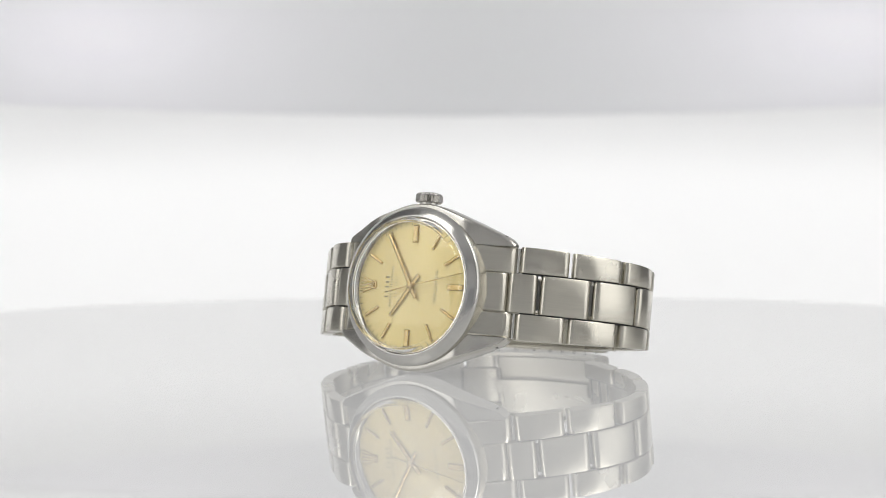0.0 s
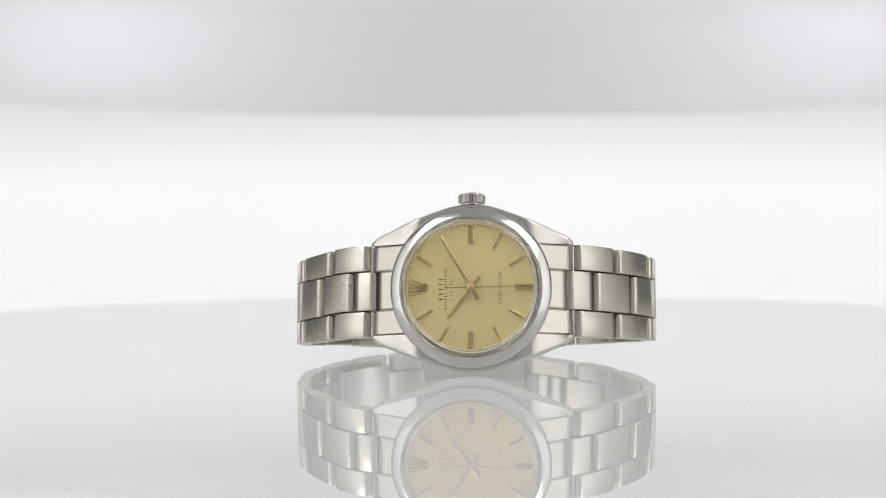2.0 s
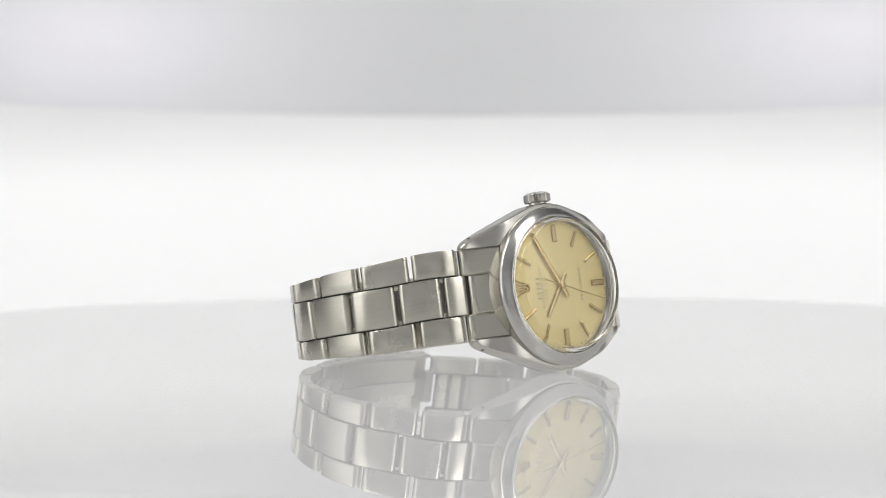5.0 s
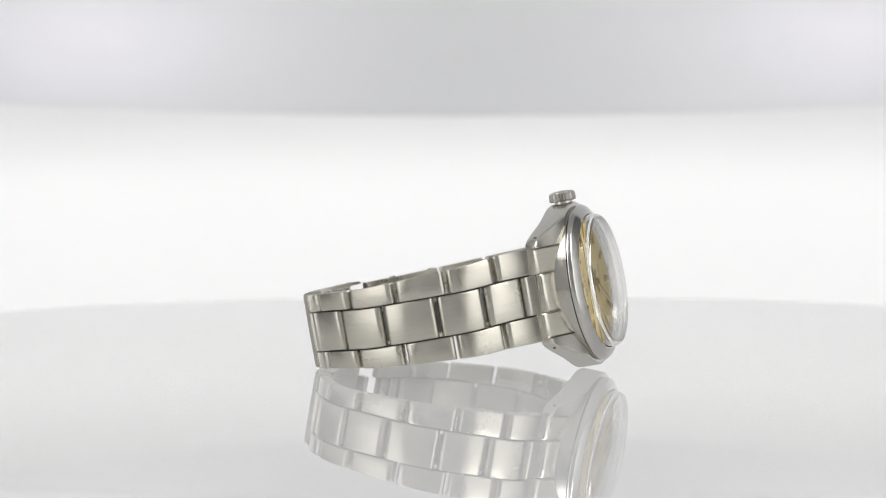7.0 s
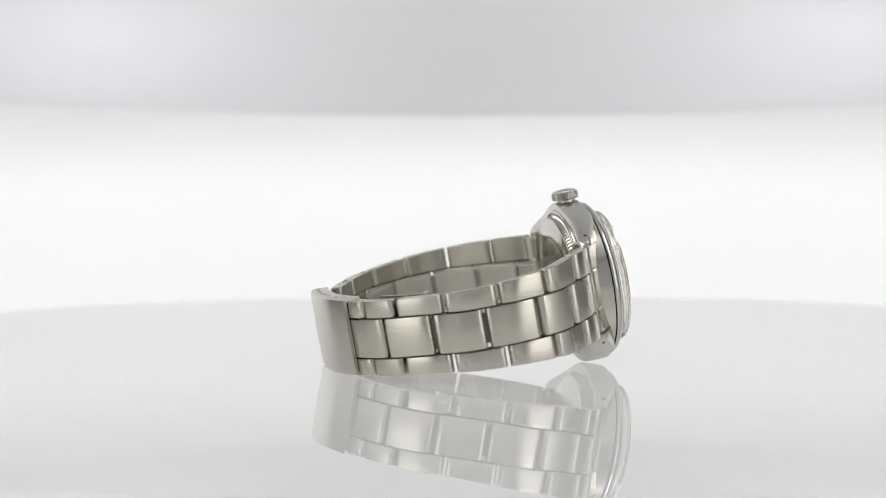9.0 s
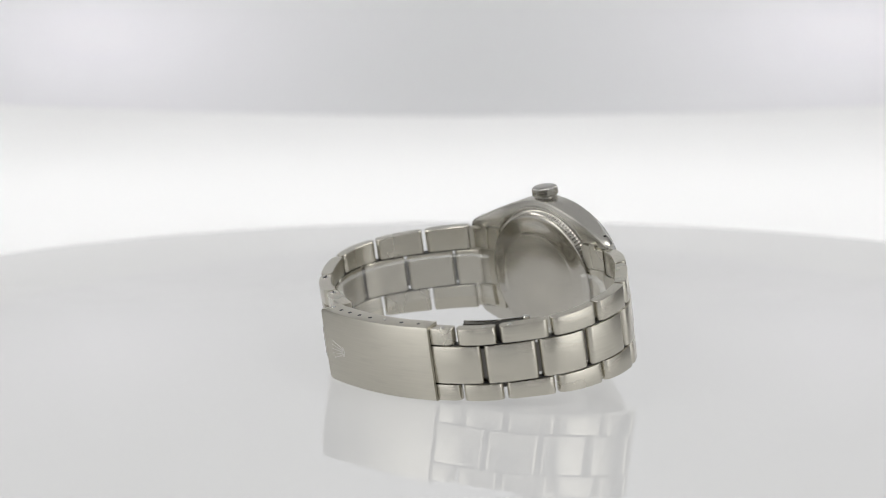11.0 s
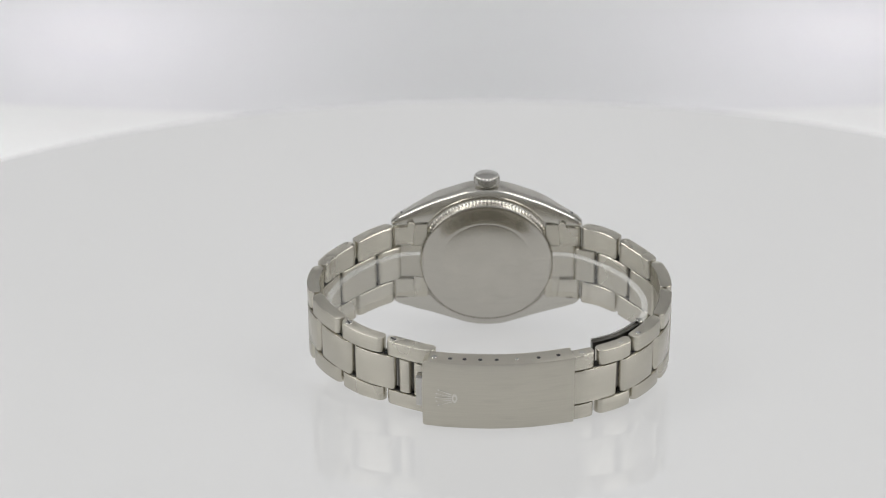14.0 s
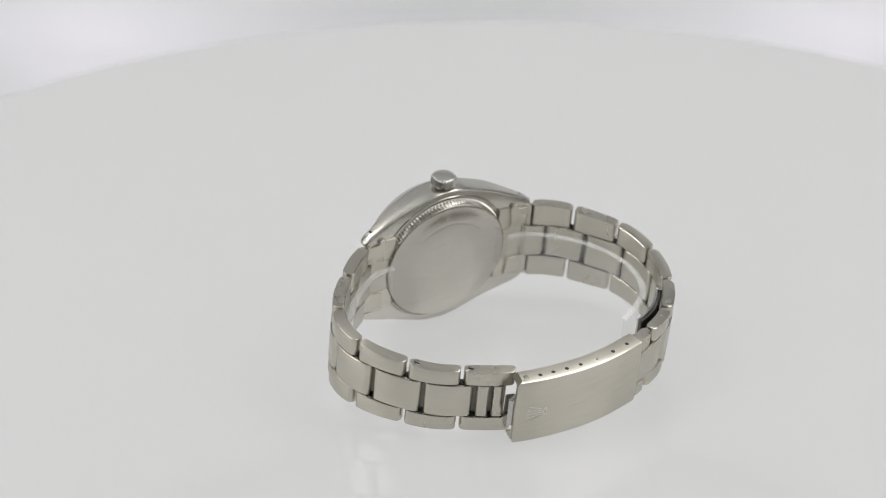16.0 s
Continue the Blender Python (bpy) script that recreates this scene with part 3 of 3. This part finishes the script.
def hand(name, angle, tail, reach, w_tail, w, y):
    bm = bmesh.new()
    o = [(-tail, -w_tail), (reach - .5, -w), (reach, 0), (reach - .5, w), (-tail, w_tail)]
    pts = [on_dial(angle, r, s) for r, s in o]
    mid = [on_dial(angle, r * .985, s * .45) for r, s in o]
    loft(bm, [[(x, y, z) for x, z in pts], [(x, y - .1, z) for x, z in pts], [(x, y - .2, z) for x, z in mid]])
    return part(name, bm, GOLD, WATCH)


hand("hour_hand", 306.5, 2.9, 8.0, .45, .38, .30)
hand("minute_hand", 58.7, 2.9, 12.3, .42, .30, .02)
SECOND = hand("second_hand", 0, 5.0, 13.2, .13, .07, -.28)
bm = bmesh.new()
lathe(bm, [(0, -.7), (.45, -.68), (.7, -.5), (.75, .55), (0, .55)], 24)
part("hand_hub", bm, GOLD, WATCH)


def make_crown():
    """Fluted winding crown on the three o'clock flank."""
    bm = bmesh.new()
    n = 22
    rings = []
    for z, r, depth in ((17.0, 1.9, 0), (17.6, 1.9, 0), (17.65, 2.4, .2), (17.75, 2.75, .55), (17.95, 2.85, .7), (19.1, 2.85, .7), (19.4, 2.7, .4), (19.62, 2.35, 0), (19.85, 1.5, 0), (19.95, .3, 0)):
        ring = []
        for k in range(n * 4):
            a = 2 * math.pi * k / (n * 4)
            rr = r - depth * (0.5 + 0.5 * math.cos(a * n)) ** 0.7
            ring.append((rr * math.cos(a), 4.0 + rr * math.sin(a), z))
        rings.append(ring)
    loft(bm, rings)
    return part("crown", bm, POLISHED, WATCH, "fluted steel winding crown", 50)


make_crown()


def make_back():
    bm = bmesh.new()
    n = 116
    prof = [(15.9, 6.6, 0), (15.75, 7.0, 0), (15.4, 7.05, 0), (15.3, 6.85, 0), (15.1, 6.85, 0), (15.05, 6.95, .12), (14.95, 7.1, .34), (14.55, 8.12, .34), (14.44, 8.28, .14),
            (14.28, 8.38, 0), (14.1, 8.43, 0), (13.6, 8.47, 0), (12.2, 8.68, 0), (10.9, 8.92, 0), (10.1, 9.02, 0)]
    rings = []
    for r, y, d in prof:
        ring = []
        for k in range(n * 4):
            a = 2 * math.pi * k / (n * 4)
            rr = r - d * (1 if k % 4 in (0, 1) else 0)
            ring.append((rr * math.cos(a), y, rr * math.sin(a)))
        rings.append(ring)
    uvs = [[(x, z) for x, y, z in ring] for ring in rings]
    loft(bm, rings, uvs=uvs)
    back = part("case_back", bm, BACK_STEEL, WATCH, "screw-on steel back with a fine fluted rim", 40)
    bm = bmesh.new()
    lathe(bm, [(0, 9.2), (5, 9.18), (9.8, 9.08), (10.12, 9.0), (10.12, 8.9), (0, 8.9)], 96)
    uv_all(bm, lambda c: (c.x, c.z))
    part("back_disc", bm, BACK_SATIN, back, "rubbed brushed circle")


make_back()

# ---- clasp ----
CLASP_PATH = Path([(13.0, 59.6), (7, 60.6), (-2, 61.0), (-10, 60.2), (-17.8, 58.3)])


def clasp_point(s, out, z):
    c, n = CLASP_PATH.at(s)
    p = c + n * out
    return Vector((p.x, p.y, z + .2))


def make_clasp():
    end = CLASP_PATH.len[-1]
    bm = bmesh.new()
    rings, uvs = [], []
    for k in range(25):
        s = end * k / 24
        h = 7.95
        sec = [(-3.8, h), (-.7, h), (-.2, h - .2), (0, h - .7), (0.05, 0), (0, -h + .7), (-.2, -h + .2), (-.7, -h), (-3.8, -h),
               (-3.8, -h + .7), (-.9, -h + .7), (-.7, -h + .9), (-.7, h - .9), (-.9, h - .7), (-3.8, h - .7)]
        # the corners at the thumb end are rounded off
        cut = [max(0.0, abs(z) - (h - 1.2)) if k == 0 else 0.0 for o, z in sec]
        rings.append([clasp_point(s + 1.2 - math.sqrt(max(0.0, 1.44 - c * c)), o, z) for (o, z), c in zip(sec, cut)])
        uvs.append([(s, z + o) for o, z in sec])
    loft(bm, rings, uvs=uvs)
    cover = part("clasp", bm, BRUSHED, WATCH, "plain brushed steel folding clasp cover")
    for s, r, mat, name in ((2.2, .62, POLISHED, "rivet"), (5.6, .5, GROOVE, "adjustment_hole"), (8.6, .5, GROOVE, "adjustment_hole"),
                            (11.8, .5, GROOVE, "adjustment_hole"), (15.2, .5, GROOVE, "adjustment_hole"), (19.4, .36, POLISHED, "spring_pin"),
                            (24.0, .5, GROOVE, "adjustment_hole"), (28.2, .5, GROOVE, "adjustment_hole")):
        for sign in (1, -1):
            bm = bmesh.new()
            lift = .03 if mat is GROOVE else .12
            rod(bm, clasp_point(s, -1.75, sign * 7.4), clasp_point(s, -1.75, sign * (7.95 + lift)), r)
            part(name, bm, mat, cover)
    bm = bmesh.new()
    fan(bm, lambda u, v, h: clasp_point(6.7 - u, h - .01, -.5 + v), 1.95, .14)
    part("emblem", bm, ENGRAVED, cover, "plain embossed emblem")
    bm = bmesh.new()
    loft(bm, [[clasp_point(s, o, z) for o, z in ((-2.6, 3.4), (-2.0, 3.6), (-.9, 3.6), (-.5, 3.2), (-.5, -3.2), (-.9, -3.6), (-2.0, -3.6), (-2.6, -3.4))] for s in (-1.3, -1.2, -.2, .6)])
    part("thumb_lip", bm, POLISHED, cover)
    # folded inner blades
    for o, z0, z1, mat in ((-2.2, 1.8, 6.6, SATIN), (-2.2, -6.6, -1.8, SATIN), (-3.2, -1.5, 1.5, BRUSHED)):
        bm = bmesh.new()
        rings = []
        for k in range(19):
            s = 4 + (end - 5) * k / 18
            rings.append([clasp_point(s, q, z) for q, z in ((o, z1), (o - .5, z1), (o - .5, z0), (o, z0))])
        loft(bm, rings, uvs=[[(2.0 * k, z) for z in (z1, z1, z0, z0)] for k in range(19)])
        part("inner_blade", bm, mat, cover)
    # blade coloured dark in place of the shadowed gap beside it
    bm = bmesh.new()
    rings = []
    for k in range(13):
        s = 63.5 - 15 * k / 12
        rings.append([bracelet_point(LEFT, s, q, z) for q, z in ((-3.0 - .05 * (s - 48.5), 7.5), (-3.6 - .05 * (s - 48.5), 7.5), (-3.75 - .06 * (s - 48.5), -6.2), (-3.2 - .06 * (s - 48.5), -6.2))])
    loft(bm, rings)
    part("inner_blade", bm, GAP_SHADE, cover, "folding blade toned dark for the shade in its gap")
    bm = bmesh.new()
    rings = []
    for k in range(13):
        s = 63.5 - 15 * k / 12
        o = -3.62 - .05 * (s - 48.5)
        rings.append([bracelet_point(LEFT, s, q, z) for q, z in ((o, 7.95), (o - .4, 7.95), (o - .4, -6.2), (o, -6.2))])
    loft(bm, rings)
    part("inner_blade", bm, POLISHED, cover)
    bm = bmesh.new()
    rod(bm, bracelet_point(LEFT, 48.6, -3.5, -6.4), bracelet_point(LEFT, 48.6, -3.4, 8.25), .75)
    part("hinge_pin", bm, POLISHED, cover)


make_clasp()

for row, (a, b, count) in enumerate(((3.4, 7.6, 5), (4.6, 6.4, 2))):
    bm = bmesh.new()
    n = (b - a) / count
    for k in range(count):
        z = 6.6 - row * 1.5
        q = [bracelet_point(LEFT, a + k * n + u * n, -2.3 - lift, z + v) for lift in (0, .02) for u, v in ((.1, -.5), (.1, .5), (.8, .5), (.8, -.5))]
        loft(bm, [q[:4], q[4:]])
    part("engraved_bar", bm, ENGRAVED, WATCH)

# ---- clear cuff inside the bracelet ----
CUFF = tagged(new("display_cuff"), "clear bent plastic support strip inside the bracelet", "display cuff")
CUFF_POINTS = [(14.4, 9.6), (18.6, 10.0), (24.5, 13.6), (29.8, 19.0), (33.2, 25.5), (34.0, 32), (32.2, 38.5), (27.4, 43.0), (22.5, 46.0)]


def cuff_half(sign):
    path = Path([(sign * x, y) for x, y in CUFF_POINTS])
    end = path.len[-1]
    for name, mat, z0, z1, thick in (("strip", FILM, -6.2, 3.3, .8), ("cut_edge", FILM_EDGE, 3.32, 3.5, 1.35)):
        bm = bmesh.new()
        rings = []
        for k in range(37):
            c, n = path.at(end * k / 36)
            rings.append([Vector((c.x + n.x * q, c.y + n.y * q, z)) for q, z in ((0, z1), (-thick, z1), (-thick, z0), (0, z0))])
        loft(bm, rings)
        ob = part(name, bm, mat, CUFF)
        ob.visible_shadow = False


cuff_half(1)
cuff_half(-1)


# ---- what turns ----
PLACE = Matrix(((-0.8934, 0.4407, 0.0872, -10.47 * MM), (-0.4492, -0.8799, -0.1549, 22.94 * MM),
                (0.0085, -0.1775, 0.9841, 18.27 * MM), (0, 0, 0, 1)))
TILTS = [(0, 0), (9.1, 0), (9.3, 0.25), (9.5, 0.95), (10.0, 2.85), (10.5, 4.75), (11.0, 6.6), (11.5, 8.4), (12.0, 10.2), (12.5, 11.95), (13.0, 13.7),
         (13.5, 15.5), (14.0, 17.4), (14.5, 19.2), (15.0, 20.95), (15.5, 22.7), (16.0, 24.5)]


def table_pose(t):
    """The turntable turns steadily and, late on, leans towards the lens."""
    lean = TILTS[-1][1]
    for (a, p), (b, q) in zip(TILTS, TILTS[1:]):
        if a <= t <= b:
            lean = p + (q - p) * (t - a) / (b - a)
            break
    axis = Matrix.Rotation(radians(lean), 4, Vector((math.cos(radians(-0.53)), math.sin(radians(-0.53)), 0)))
    pivot = Matrix.Translation((0, 4.62 * MM, 18.6 * MM))
    return pivot @ axis @ pivot.inverted() @ Matrix.Rotation(radians(119.78 + 15.23977 * t), 4, "Z")


def motions():
    times = [0.5 * k for k in range(33)]
    flat = PLACE.to_quaternion().to_matrix().to_4x4()
    flat.translation = PLACE.translation
    walk(TABLE, [(t, table_pose(t)) for t in times])
    walk(WATCH, [(t, table_pose(t) @ flat) for t in times])
    walk(CUFF, [(t, table_pose(t) @ flat) for t in times])
    walk(SECOND, [(t, pose(0, 0, 0, 0, 167 + 6 * t, 0)) for t in range(17)])


motions()
